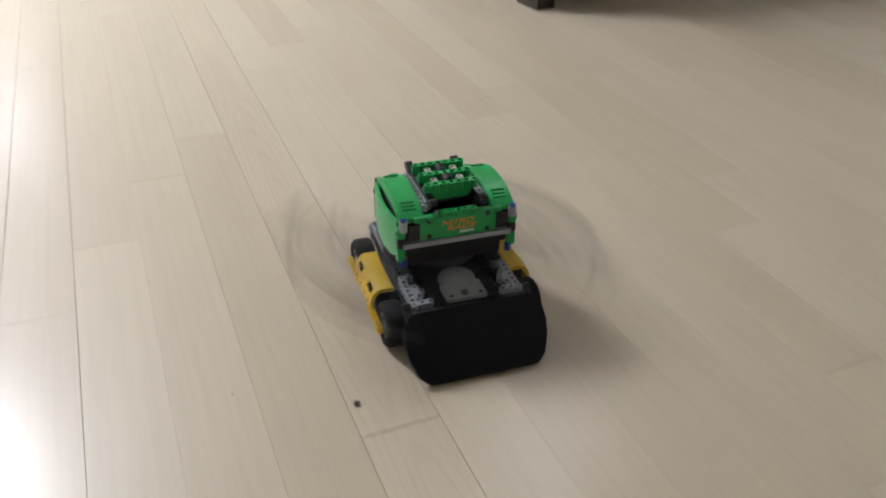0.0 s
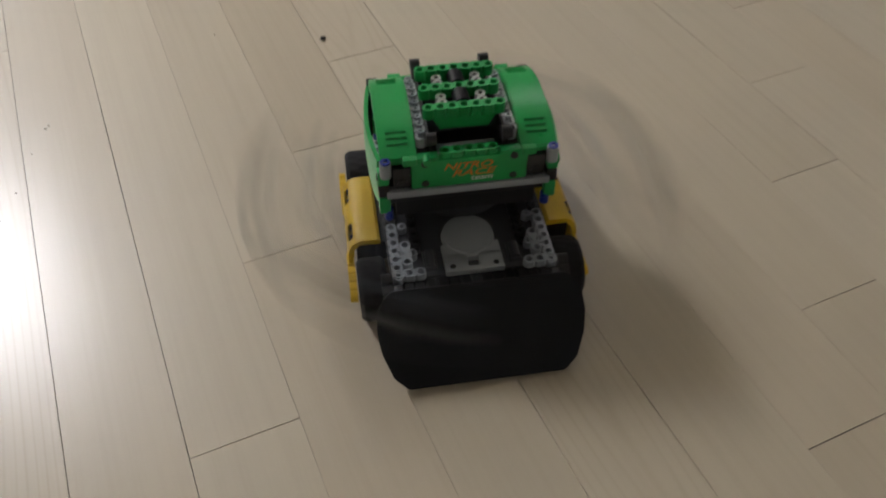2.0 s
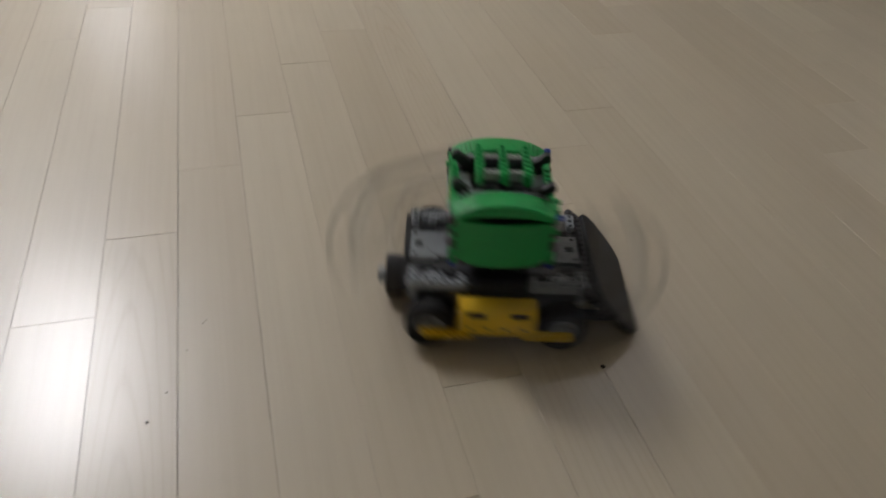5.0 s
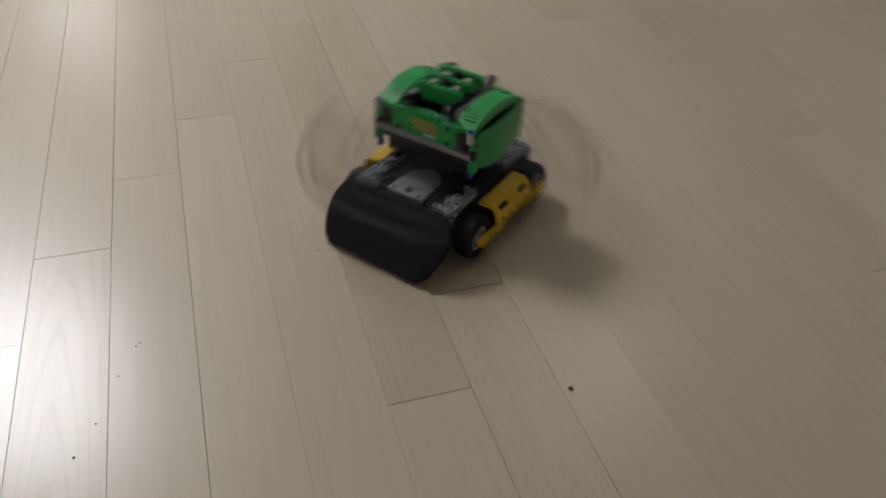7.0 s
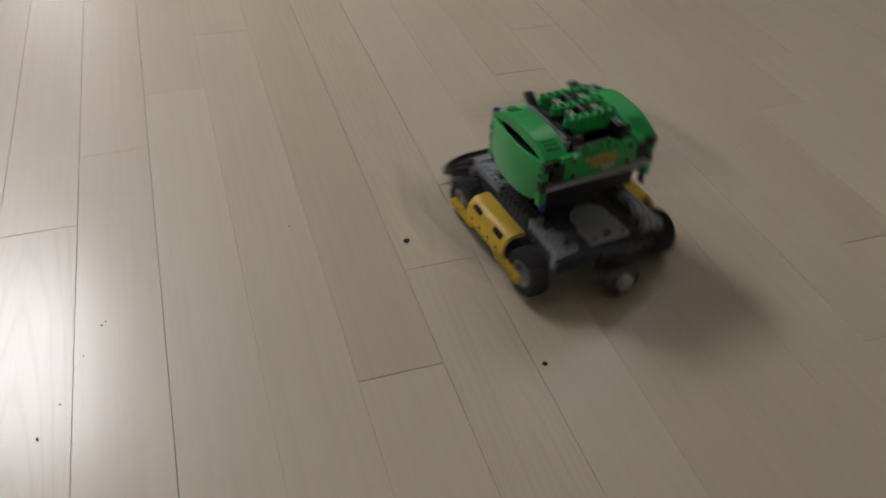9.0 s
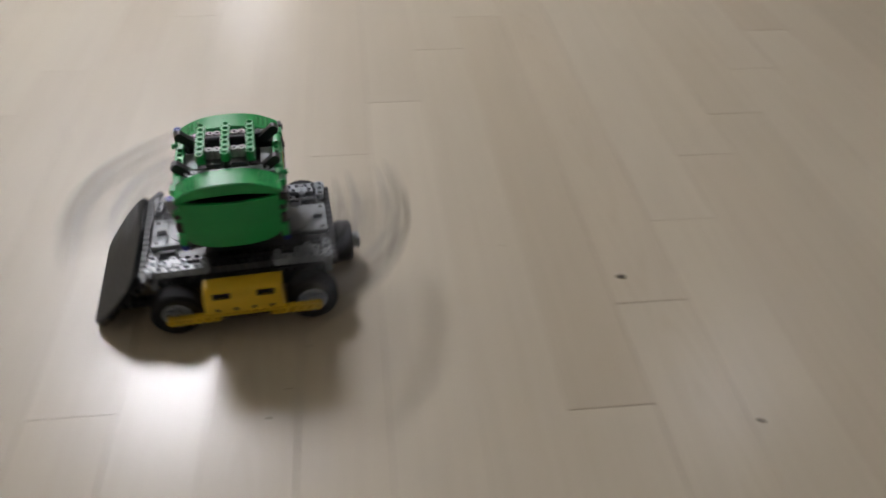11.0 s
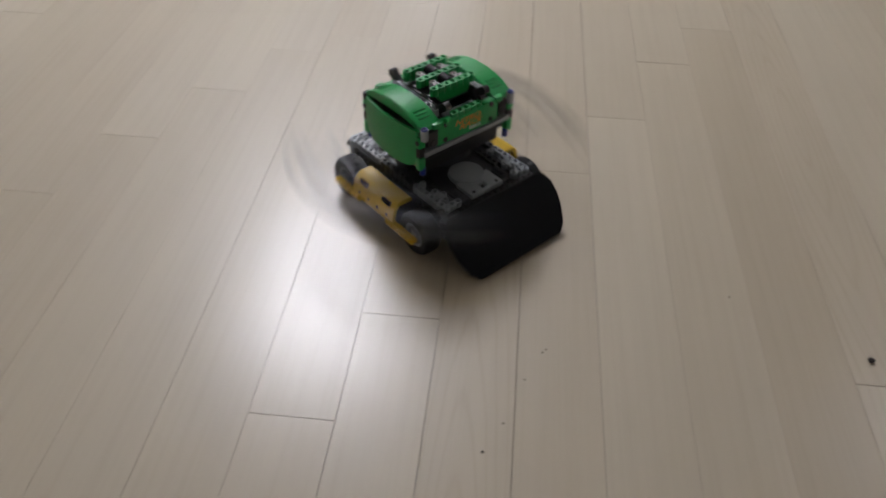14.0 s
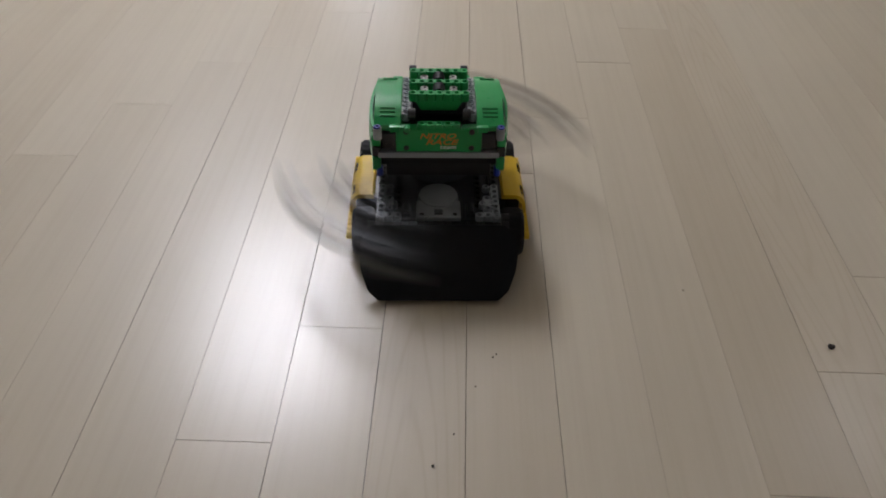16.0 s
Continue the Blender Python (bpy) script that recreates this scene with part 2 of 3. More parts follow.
def beam_part(name, count, material, parent, x, y, z, along="x", holes="z", height=0.0078, label=""):
    bm = bmesh.new()
    turn = {("x", "z"): Matrix(), ("y", "z"): pose(0, 0, 0, 0, 0, 90), ("x", "y"): pose(0, 0, 0, 90, 0, 0), ("y", "x"): pose(0, 0, 0, 90, 0, 90)}[along, holes]
    liftarm(bm, count, turn, height)
    return part(name, bm, material, parent, label, pose(x, y, z))


# ---- the robot ----
WHEEL_R = 0.0238
TRACK = 0.0722
AXLE = 0.0605
SPIN_Z = 0.0685


def wheel(parent, x, y):
    w = new("wheel")
    w.parent = parent
    w.empty_display_size = 0.01
    w.location = (x, y, WHEEL_R)
    bm = bmesh.new()
    r = WHEEL_R
    lathe(bm, "x", (0, 0, 0), [(0.0135, -0.0095), (r - 0.003, -0.0105), (r - 0.0006, -0.0078), (r, -0.0060), (r, -0.0008), (r, 0.0008), (r, 0.0060), (r - 0.0006, 0.0078), (r - 0.003, 0.0105), (0.0135, 0.0095)], 80)
    # tread: every other pair of facets lies deeper, staggered from side to side
    for v in bm.verts:
        a = math.atan2(v.co.z, v.co.y) % (2 * math.pi)
        if v.co.yz.length > r - 0.0002 and (round(a / (math.pi / 40)) // 2 + (v.co.x > 0)) % 2:
            v.co.yz = v.co.yz * ((r - 0.0010) / r)
    part("tyre", bm, RUBBER, w, "black rubber tyre")
    bm = bmesh.new()
    s = 1 if x > 0 else -1
    tube(bm, "x", 0, 0, 0, 0.0136, 0.017, 28, inner=0.0105)
    tube(bm, "x", -s * 0.002, 0, 0, 0.0106, 0.003, 28)
    tube(bm, "x", s * 0.003, 0, 0, 0.0042, 0.011, 16, inner=0.0016)
    for i in range(6):
        block(bm, 0, 0, 0, 0.003, 0.0022, 0.0078, 0.0003, Matrix.Rotation(math.pi * i / 3, 4, "X") @ Matrix.Translation((s * 0.003, 0, 0.0072)))
    part("rim", bm, GREY, w, "grey plastic wheel rim")
    return w


def side_guard(robot, s):
    """Yellow slotted panel over the wheels with a low beam that reaches to both hubs."""
    bm = bmesh.new()
    x = s * 0.0835
    # cross-section in (x, z), swept along y: bulged panel
    sect = [(-0.0205, 0.0470), (-0.0185, 0.0490), (-0.006, 0.0490), (-0.001, 0.0465), (0.0028, 0.0415), (0.0045, 0.034), (0.0045, 0.0265), (0.0015, 0.0265), (0.0012, 0.0335), (-0.0008, 0.0395), (-0.005, 0.0445), (-0.0205, 0.0440)]
    ys = [-0.035, -0.0275, -0.0115, 0.0115, 0.0275, 0.035]
    loops = [[bm.verts.new((x + s * u, y, z)) for u, z in sect] for y in ys]
    nn = len(sect)
    for k in range(len(ys) - 1):
        for i in range(nn):
            j = (i + 1) % nn
            # the two long slots stay open on the outer and inner skin
            if k in (1, 3) and i in (3, 8):
                continue
            bm.faces.new((loops[k][i], loops[k][j], loops[k + 1][j], loops[k + 1][i]))
    bm.faces.new(loops[0][::-1])
    bm.faces.new(loops[-1])
    for k, kk in ((1, 2), (3, 4)):
        o, i2 = (3, 4), (9, 8)
        q = [loops[k][o[0]], loops[kk][o[0]], loops[kk][o[1]], loops[k][o[1]]]
        p = [loops[k][i2[0]], loops[kk][i2[0]], loops[kk][i2[1]], loops[k][i2[1]]]
        for i in range(4):
            j = (i + 1) % 4
            try:
                bm.faces.new((q[i], q[j], p[j], p[i]))
            except ValueError:
                pass
    bmesh.ops.recalc_face_normals(bm, faces=bm.faces)
    g = part("side_guard", bm, YELLOW, robot, "bright yellow slotted plastic side panel")
    for y in (-0.0455, 0.0455):
        beam_part("low_beam", 6, YELLOW, g, s * 0.0865, y, 0.0225, "y", "x", 0.0055)
    beam_part("low_beam", 7, YELLOW, g, s * 0.0855, 0, 0.0262, "y", "x", 0.0052)
    bm = bmesh.new()
    block(bm, s * 0.0715, 0, 0.0275, 0.0200, 0.064, 0.0290, 0.002)
    part("inner_frame", bm, BLACK, g)
    for y in (-0.0195, 0.0195):
        bm = bmesh.new()
        for dy in (-0.0055, 0.0055):
            tube(bm, "x", s * 0.0825, y + dy, 0.043, 0.0024, 0.004, 14)
        block(bm, s * 0.0815, y, 0.0425, 0.003, 0.016, 0.005, 0.0006)
        part("axle_pin", bm, BLACK, g)
    for y in (-0.028, -0.012, 0.004, 0.020):
        bm = bmesh.new()
        tube(bm, "x", s * 0.0878, y + 0.004, 0.0305, 0.0018, 0.0012, 12)
        part("stud_hole", bm, BLACK, g)
    return g


def plough(robot):
    """Sloping black front shield with cut lower corners, braced by two struts."""
    top, foot = Vector((0, 0.0915, 0.0555)), Vector((0, 0.1375, 0.003))
    slope = foot - top
    ln = slope.length
    ydir = -slope.normalized()
    xdir = Vector((1, 0, 0))
    zdir = xdir.cross(ydir)
    m = Matrix((xdir, ydir, zdir)).transposed().to_4x4()
    m.translation = (top + foot) / 2
    h = ln / 2
    # two outer panels and a middle one
    bm = bmesh.new()
    side = [(0.0555, -h), (0.0650, -h + 0.009), (0.0715, -h + 0.027), (0.0735, -h + 0.042), (0.0720, h - 0.014), (0.0660, h - 0.004), (0.061, h)]
    outline = side + [(-x, y) for x, y in reversed(side)]
    prism(bm, outline, m, 0.0055)
    es = [e for e in bm.edges]
    bmesh.ops.bevel(bm, geom=es, offset=0.0009, segments=2, affect="EDGES")
    bmesh.ops.recalc_face_normals(bm, faces=bm.faces)
    p = part("plough", bm, PLOUGH, robot, "glossy black sloping front shield")
    for x in (-0.0425, -0.0142, 0.0142, 0.0425):
        bm = bmesh.new()
        block(bm, 0, 0, 0, 0.0272, ln - 0.016, 0.0022, 0.0008, None)
        part("panel", bm, PLOUGH, p, "", m @ Matrix.Translation((x, 0.002, 0.0034)))
    for s in (-1, 1):
        bm = bmesh.new()
        liftarm(bm, 7, pose(0, 0, 0, 90, 0, 90), 0.0076)
        part("strut", bm, BLACK, p, "", pose(s * 0.0515, 0.0855, 0.0195))
        bm = bmesh.new()
        liftarm(bm, 5, pose(0, 0, 0, 90, 0, 90), 0.0076)
        part("strut", bm, BLACK, p, "", pose(s * 0.0625, 0.092, 0.0455, -38, 0, 0))
    beam_part("cross_beam", 15, BLACK, p, 0, 0.1245, 0.0125, "x", "z")
    beam_part("cross_beam", 15, BLACK, p, 0, 0.0885, 0.0505, "x", "y", 0.0072)
    beam_part("cross_beam", 15, BLACK, p, 0, 0.0885, 0.0425, "x", "y", 0.0072)
    return p


def chassis(robot):
    bm = bmesh.new()
    block(bm, 0, 0, 0.0345, 0.102, 0.150, 0.029, 0.002)
    block(bm, 0, 0, 0.034, 0.134, 0.066, 0.020, 0.002)
    block(bm, 0, 0, 0.0185, 0.070, 0.120, 0.012, 0.002)
    for y in (-AXLE, AXLE):
        tube(bm, "x", 0, y, WHEEL_R, 0.0032, 0.128, 14)
        block(bm, 0, y, WHEEL_R + 0.004, 0.104, 0.018, 0.018, 0.0015)
    c = part("chassis", bm, DARK, robot, "dark grey plastic brick-built chassis")
    bm = bmesh.new()
    block(bm, 0, 0, 0.0500, 0.100, 0.158, 0.0045, 0.0006)
    part("deck_plate", bm, DARK, c, "flat dark grey deck plate")
    # long side rails, two high
    for s in (-1, 1):
        # middle beam coloured dark to paint in the shade of head and spinner
        beam_part("deck_rail", 7, DARK, c, s * 0.0545, 0, 0.0533, "y", "z")
        for e in (-1, 1):
            beam_part("deck_rail", 7, GREY, c, s * 0.0545, e * 0.0562, 0.0535, "y", "z", 0.0078, "light grey beam with a row of holes")
            beam_part("inner_beam", 3, GREY, c, s * 0.0466, e * 0.0600, 0.0552, "y", "z", 0.006)
        beam_part("side_rail", 19, DARK, c, s * 0.0555, 0, 0.0445, "y", "x")
        beam_part("inner_rail", 15, BLACK, c, s * 0.0385, 0, 0.0520, "y", "z", 0.006)
        for k in (-2, 2):
            bm = bmesh.new()
            tube(bm, "z", s * 0.0468, k * 0.0165, 0.0550, 0.0036, 0.006, 16, inner=0.0018)
            part("bushing", bm, GREY, c)
    for s in (-1, 1):
        y = s * 0.0775
        beam_part("cross_rail", 15, BLACK, c, 0, y + s * 0.0062, 0.0475, "x", "y")
        beam_part("cross_rail", 13, BLACK, c, 0, y + s * 0.0005, 0.0400, "x", "y")
        for x in (-1, 1):
            beam_part("corner_beam", 3, GREY, c, x * 0.0465, y + s * 0.0010, 0.0552, "x", "z", 0.006)
            beam_part("corner_beam", 2, GREY, c, x * 0.0465, y - s * 0.017, 0.0555, "x", "z", 0.006)
            bm = bmesh.new()
            block(bm, x * 0.0585, y + s * 0.001, 0.0475, 0.0035, 0.0065, 0.019, 0.0008)
            part("corner_post", bm, GREY, c)
        # motor plate with a square socket and a raised round cover
        bm = bmesh.new()
        for dx, w in ((-0.0125, 0.017), (0.0125, 0.017)):
            block(bm, dx, s * 0.0735, 0.0548, w, 0.016, 0.005, 0.0006)
        block(bm, 0, s * 0.0625, 0.0548, 0.042, 0.0135, 0.005, 0.0006)
        block(bm, 0, s * 0.0795, 0.0548, 0.009, 0.004, 0.005, 0.0006)
        part("motor_plate", bm, MIDGREY, c, "grey motor mounting plate")
        bm = bmesh.new()
        tube(bm, "z", 0, s * 0.0475, 0.0562, 0.0195, 0.0042, 40, r2=0.0186)
        part("motor_cover", bm, MIDGREY, c, "round grey motor cover")
        for dx in (-0.0155, 0.0155):
            bm = bmesh.new()
            tube(bm, "z", dx, s * 0.0770, 0.0569, 0.0021, 0.0012, 14)
            part("pin_hole", bm, BLACK, c)
        for dx in (-0.0305, 0.0305):
            bm = bmesh.new()
            block(bm, dx, s * 0.066, 0.0525, 0.0095, 0.017, 0.006, 0.001)
            tube(bm, "y", dx, s * 0.066, 0.0552, 0.0034, 0.014, 16)
            part("connector", bm, DARK, c)
    # tail roller, which rests on the floor
    bm = bmesh.new()
    lathe(bm, "y", (0.004, -0.0965, 0.0208), [(0.004, -0.0085), (0.0190, -0.0085), (0.0206, -0.006), (0.0206, 0.006), (0.0190, 0.0085), (0.004, 0.0085)], 36)
    t = part("tail_roller", bm, BLACK, c, "black tail roller")
    bm = bmesh.new()
    block(bm, 0.004, -0.0830, 0.030, 0.030, 0.008, 0.022, 0.0015)
    tube(bm, "y", 0.004, -0.0890, 0.0208, 0.0050, 0.016, 16)
    part("roller_mount", bm, BLACK, t)
    bm = bmesh.new()
    tube(bm, "y", 0.004, -0.1065, 0.0208, 0.0078, 0.007, 18)
    block(bm, 0.004, -0.1105, 0.0208, 0.012, 0.005, 0.012, 0.001)
    part("roller_cap", bm, MIDGREY, t, "grey roller cap")
    return c


def spinner(robot):
    """Two-armed sweeper that turns round the neck just above the deck."""
    hub = new("spinner")
    hub.parent = robot
    hub.empty_display_size = 0.01
    hub.location = (0, 0, SPIN_Z)
    bm = bmesh.new()
    lathe(bm, "z", (0, 0, 0), [(0.031, -0.0042), (0.0365, -0.0042), (0.0365, 0.0042), (0.031, 0.0042)], 48)
    part("turntable", bm, DARK, hub, "dark grey toothed turntable ring")
    for s in (-1, 1):
        for dx in (-0.0125, 0.0125):
            bm = bmesh.new()
            liftarm(bm, 15, pose(0, 0, 0, 0, 0, 90), 0.0072)
            part("arm", bm, DARK, hub, "", pose(dx, s * 0.0955, 0))
        # paler beams put the bright reflections on the turning blades into colour
        for r, count, mat, z in ((0.1020, 5, DARK, 0.0074), (0.1175, 7, STREAK, 0.0074), (0.1495, 7, STREAK, 0.0074), (0.1590, 8, TAN, -0.0074), (0.1605, 9, BLACK, 0.0074)):
            bm = bmesh.new()
            liftarm(bm, count, Matrix(), 0.0072)
            part("blade_beam", bm, mat, hub, "", pose(0, s * r, z))
        for dx in (-0.0195, 0.0195):
            bm = bmesh.new()
            tube(bm, "z", dx, s * 0.1592, 0, 0.0038, 0.021, 18)
            part("tip", bm, DARK, hub, "dark grey round tip weight")
    return hub


def arched(bm, x0, x1, thick, z_end, z_mid, half, steps=14, belly=0.0):
    """A strip from x0 to x1 that arches along y."""
    rows = []
    for i in range(steps + 1):
        y = -half + 2 * half * i / steps
        low = thick + belly * (1 - abs(y / half) ** 2.5)
        z = z_end + (z_mid - z_end) * (1 - abs(y / half) ** 2.5)
        rows.append([bm.verts.new(p) for p in ((x0, y, z), (x1, y, z), (x1, y, z - low), (x0, y, z - low))])
    for a, c in zip(rows, rows[1:]):
        for i in range(4):
            j = (i + 1) % 4
            bm.faces.new((a[i], a[j], c[j], c[i]))
    bm.faces.new(rows[0][::-1])
    bm.faces.new(rows[-1])
    bmesh.ops.recalc_face_normals(bm, faces=bm.faces)


def lettering(parent, text, size, material, x, y, z, back=False, shear=0.0, wide=1.0):
    cu = bpy.data.curves.new("lettering", "FONT")
    cu.body, cu.size, cu.align_x, cu.align_y, cu.shear, cu.extrude = text, size, "CENTER", "CENTER", shear, 0.00008
    cu.offset = 0.0001
    cu.materials.append(material)
    ob = new("lettering", cu)
    ob.parent = parent
    ob.matrix_basis = pose(x, y, z, 90, 0, 180 if not back else 0) @ Matrix.Diagonal((wide, 1, 1, 1))
    return ob


def side_cover(h, s):
    """Bulged side panel: rounded below, its top edge dips in the middle and leaves a gap under the fender."""
    bm = bmesh.new()
    cols, rows = 12, 5
    grid = {}
    for i in range(cols + 1):
        u = -1 + 2 * i / cols
        top = 0.1305 - 0.0012 * (1 - u * u)
        foot = 0.0862 + 0.0065 * abs(u) ** 5 - 0.0022 * (1 - u * u)
        for k in range(rows + 1):
            v = k / rows
            bulge = 0.0046 * (1 - u * u) + 0.0012 * math.sin(math.pi * v)
            grid[i, k, 1] = bm.verts.new((s * (0.0610 + bulge), u * 0.0415, foot + (top - foot) * v))
            grid[i, k, 0] = bm.verts.new((s * (0.0580 + bulge), u * 0.0415, foot + (top - foot) * v))
    for i in range(cols):
        for k in range(rows):
            for side in (0, 1):
                bm.faces.new([grid[i + a, k + b, side] for a, b in ((0, 0), (1, 0), (1, 1), (0, 1))])
        for k in (0, rows):
            bm.faces.new((grid[i, k, 0], grid[i + 1, k, 0], grid[i + 1, k, 1], grid[i, k, 1]))
    for k in range(rows):
        for i in (0, cols):
            bm.faces.new((grid[i, k, 0], grid[i, k + 1, 0], grid[i, k + 1, 1], grid[i, k, 1]))
    bmesh.ops.recalc_face_normals(bm, faces=bm.faces)
    p = part("side_panel", bm, GREEN, h, "smooth bright green side panel")
    for y in (-0.0345, 0.0345):
        for z in (0.1010, 0.1130):
            bm = bmesh.new()
            block(bm, s * 0.0620, y, z, 0.0016, 0.0040, 0.0066, 0.0004)
            part("panel_slot", bm, BLACK, p)


def fender(h, s, Z):
    """Arched top fender that reaches the side's full width, three raised vent lips with painted shade near either end,
    a flat notched lip.
    """
    bm = bmesh.new()
    arched(bm, s * 0.0345, s * 0.0592, 0.0050, Z - 0.0035, Z + 0.0085, 0.0455, 18, 0.0065)
    es = [e for e in bm.edges if len(e.link_faces) == 2 and e.calc_face_angle(0) > 1.0]
    bmesh.ops.bevel(bm, geom=es, offset=0.0009, segments=2, affect="EDGES")
    f = part("fender", bm, GREEN, h, "arched bright green top fender")
    for e in (-1, 1):
        for k in range(3):
            y = e * (0.0275 + 0.0042 * k)
            z = Z - 0.0035 + 0.012 * (1 - abs(y / 0.0455) ** 2.5)
            # darker green strip paints the shade that the raised lip throws
            bm = bmesh.new()
            block(bm, 0, e * 0.0005, 0.0001, 0.0132, 0.0010, 0.0006, 0.0001)
            v = part("vent_slot", bm, VENT_SHADE, f, "", pose(s * 0.0470, y, z, -e * 22, 0, 0))
            bm = bmesh.new()
            block(bm, 0, e * -0.0006, 0.0002, 0.0140, 0.0014, 0.0011, 0.0003)
            part("vent_lip", bm, GREEN, v)
        bm = bmesh.new()
        block(bm, s * 0.0400, e * 0.0462, Z - 0.0050, 0.0095, 0.0050, 0.0055, 0.0008)
        part("lip", bm, GREEN, f)


def head(robot):
    bm = bmesh.new()
    block(bm, 0, 0, 0.1055, 0.112, 0.078, 0.036, 0.002)
    tube(bm, "z", 0, 0, 0.072, 0.0285, 0.034, 32)
    block(bm, 0, 0, 0.0845, 0.100, 0.076, 0.021, 0.002)
    h = part("head", bm, BLACK, robot, "boxy head over a black core")
    Z = 0.1365
    for s in (-1, 1):
        side_cover(h, s)
        fender(h, s, Z)
        # rack of holes along the fender's inner edge
        beam_part("inner_rack", 9, MIDGREY, h, s * 0.0305, 0, Z - 0.0005, "y", "z")
        bm = bmesh.new()
        block(bm, s * 0.0255, 0, Z - 0.0030, 0.0018, 0.070, 0.0155, 0.0006)
        part("rack_plate", bm, BLACK, h)
        beam_part("rack_base", 10, BLACK, h, s * 0.0300, 0, Z - 0.0078, "y", "x", 0.0084)
        for k in range(8):
            bm = bmesh.new()
            tube(bm, "z", s * 0.0305, (k - 3.5) * P8, Z + 0.0042, 0.0026, 0.0016, 12, inner=0.0014)
            part("stud", bm, GREY, h)
        for e in (-1, 1):
            bm = bmesh.new()
            if e > 0:
                tube(bm, "z", s * 0.0562, 0.0475, 0.1275, 0.0040, 0.0115, 18)
                c = part("corner_axle", bm, MIDGREY, h, "grey corner connector")
                bm = bmesh.new()
                tube(bm, "z", s * 0.0562, 0.0475, 0.1337, 0.0033, 0.0020, 16, inner=0.0016)
                part("pin", bm, BLUE, c, "blue plastic pin")
            else:
                block(bm, s * 0.0562, -0.0455, 0.1275, 0.0085, 0.0066, 0.0095, 0.0014)
                tube(bm, "y", s * 0.0562, -0.0490, 0.1275, 0.0028, 0.0014, 14)
                part("corner_axle", bm, BLACK, h)
            bm = bmesh.new()
            tube(bm, "z", s * 0.0555, e * 0.0440, 0.0840, 0.0032, 0.009, 14)
            part("pin", bm, BLUE, h, "blue plastic pin")
            bm = bmesh.new()
            block(bm, s * 0.0455, e * 0.0455, 0.1190, 0.012, 0.0062, 0.017, 0.0012)
            tube(bm, "y", s * 0.0455, e * 0.0488, 0.1150, 0.0034, 0.0016, 16)
            part("connector", bm, BLACK, h)
            for z, hgt, mat in ((0.0935, 0.0140, GREEN), (0.1065, 0.0100, BLACK), (0.1185, 0.0125, GREEN)):
                bm = bmesh.new()
                block(bm, s * 0.0580, e * 0.0435, z, 0.0078, 0.0070, hgt, 0.0013)
                part("corner_beam", bm, mat, h)
            bm = bmesh.new()
            tube(bm, "x", s * 0.0620, e * 0.0437, 0.1185, 0.0026, 0.0012, 14)
            part("pin_hole", bm, BLACK, h)
            # upright black ear at the end of each rack
            bm = bmesh.new()
            tube(bm, "x", 0, 0, 0.0068, 0.0044, 0.0068, 20)
            block(bm, 0, 0, -0.001, 0.0068, 0.0084, 0.016, 0.0010)
            part("ear", bm, BLACK, h, "", pose(s * 0.0250, e * 0.0365, Z + 0.0040, -e * 52, 0, 0))
    for e in (-1, 1):
        # end face: green panel, holes, grey stripe, black recess under it
        bm = bmesh.new()
        block(bm, 0, e * 0.0442, 0.1193, 0.079, 0.0072, 0.0235, 0.0012)
        face = part("end_panel", bm, GREEN, h, "green end panel with a small printed sticker")
        beam_part("top_beam", 5, GREEN, h, 0, e * 0.0428, 0.1315, "x", "z")
        for s in (-1, 1):
            bm = bmesh.new()
            block(bm, s * 0.0300, e * 0.0435, 0.1305, 0.0190, 0.0072, 0.0050, 0.0012)
            part("shoulder", bm, GREEN, face)
            for x, z in ((0.0300, 0.1290), (0.0300, 0.1120)):
                bm = bmesh.new()
                tube(bm, "y", s * x, e * 0.0479, z, 0.0026, 0.0014, 14)
                part("pin_hole", bm, BLACK, face)
        bm = bmesh.new()
        tube(bm, "y", -e * -0.0290, e * 0.0480, 0.1322, 0.0026, 0.006, 16)
        part("peg", bm, GREEN, face)
        bm = bmesh.new()
        block(bm, 0, e * 0.0450, 0.1040, 0.1125, 0.0075, 0.0058, 0.0008)
        part("stripe_bar", bm, GREY, h, "plain grey bar")
        bm = bmesh.new()
        block(bm, 0, e * 0.0340, 0.1275, 0.040, 0.012, 0.003, 0.0006)
        part("well_floor", bm, MIDGREY, h)
        lettering(face, "NITRO", 0.0077, STICKER, e * 0.0015, e * 0.0479, 0.1243, e < 0, 0.3, 1.4)
        lettering(face, "RACE", 0.0077, STICKER, e * -0.002, e * 0.0479, 0.1180, e < 0, 0.3, 1.5)
        lettering(face, "team", 0.0058, WHITE_PRINT, e * -0.0085, e * 0.0479, 0.1128, e < 0, 0.1, 1.3)
    # three cross beams with black rollers and grey bushings between
    for y in (-0.0215, 0.0, 0.0215):
        beam_part("cross_beam", 7, GREEN, h, 0, y, Z + 0.0145, "x", "z")
    for y in (-0.0215, 0.0215):
        bm = bmesh.new()
        prism_pts = [(-0.0215, 0.0108), (0.0215, 0.0108), (0.0165, 0.0018), (-0.0165, 0.0018)]
        prism(bm, prism_pts, pose(0, y, Z, 90, 0, 0), 0.0068)
        part("cross_wall", bm, GREEN, h)
    for y in (-0.0107, 0.0107):
        bm = bmesh.new()
        tube(bm, "y", 0, y, Z + 0.0140, 0.0058, 0.013, 24)
        part("roller", bm, PLOUGH, h, "shiny black roller")
        for x in (-0.0135, 0.0135):
            bm = bmesh.new()
            for dy in (-0.0032, 0.0032):
                tube(bm, "z", x, y + dy, Z + 0.0115, 0.0036, 0.0085, 16, inner=0.0017)
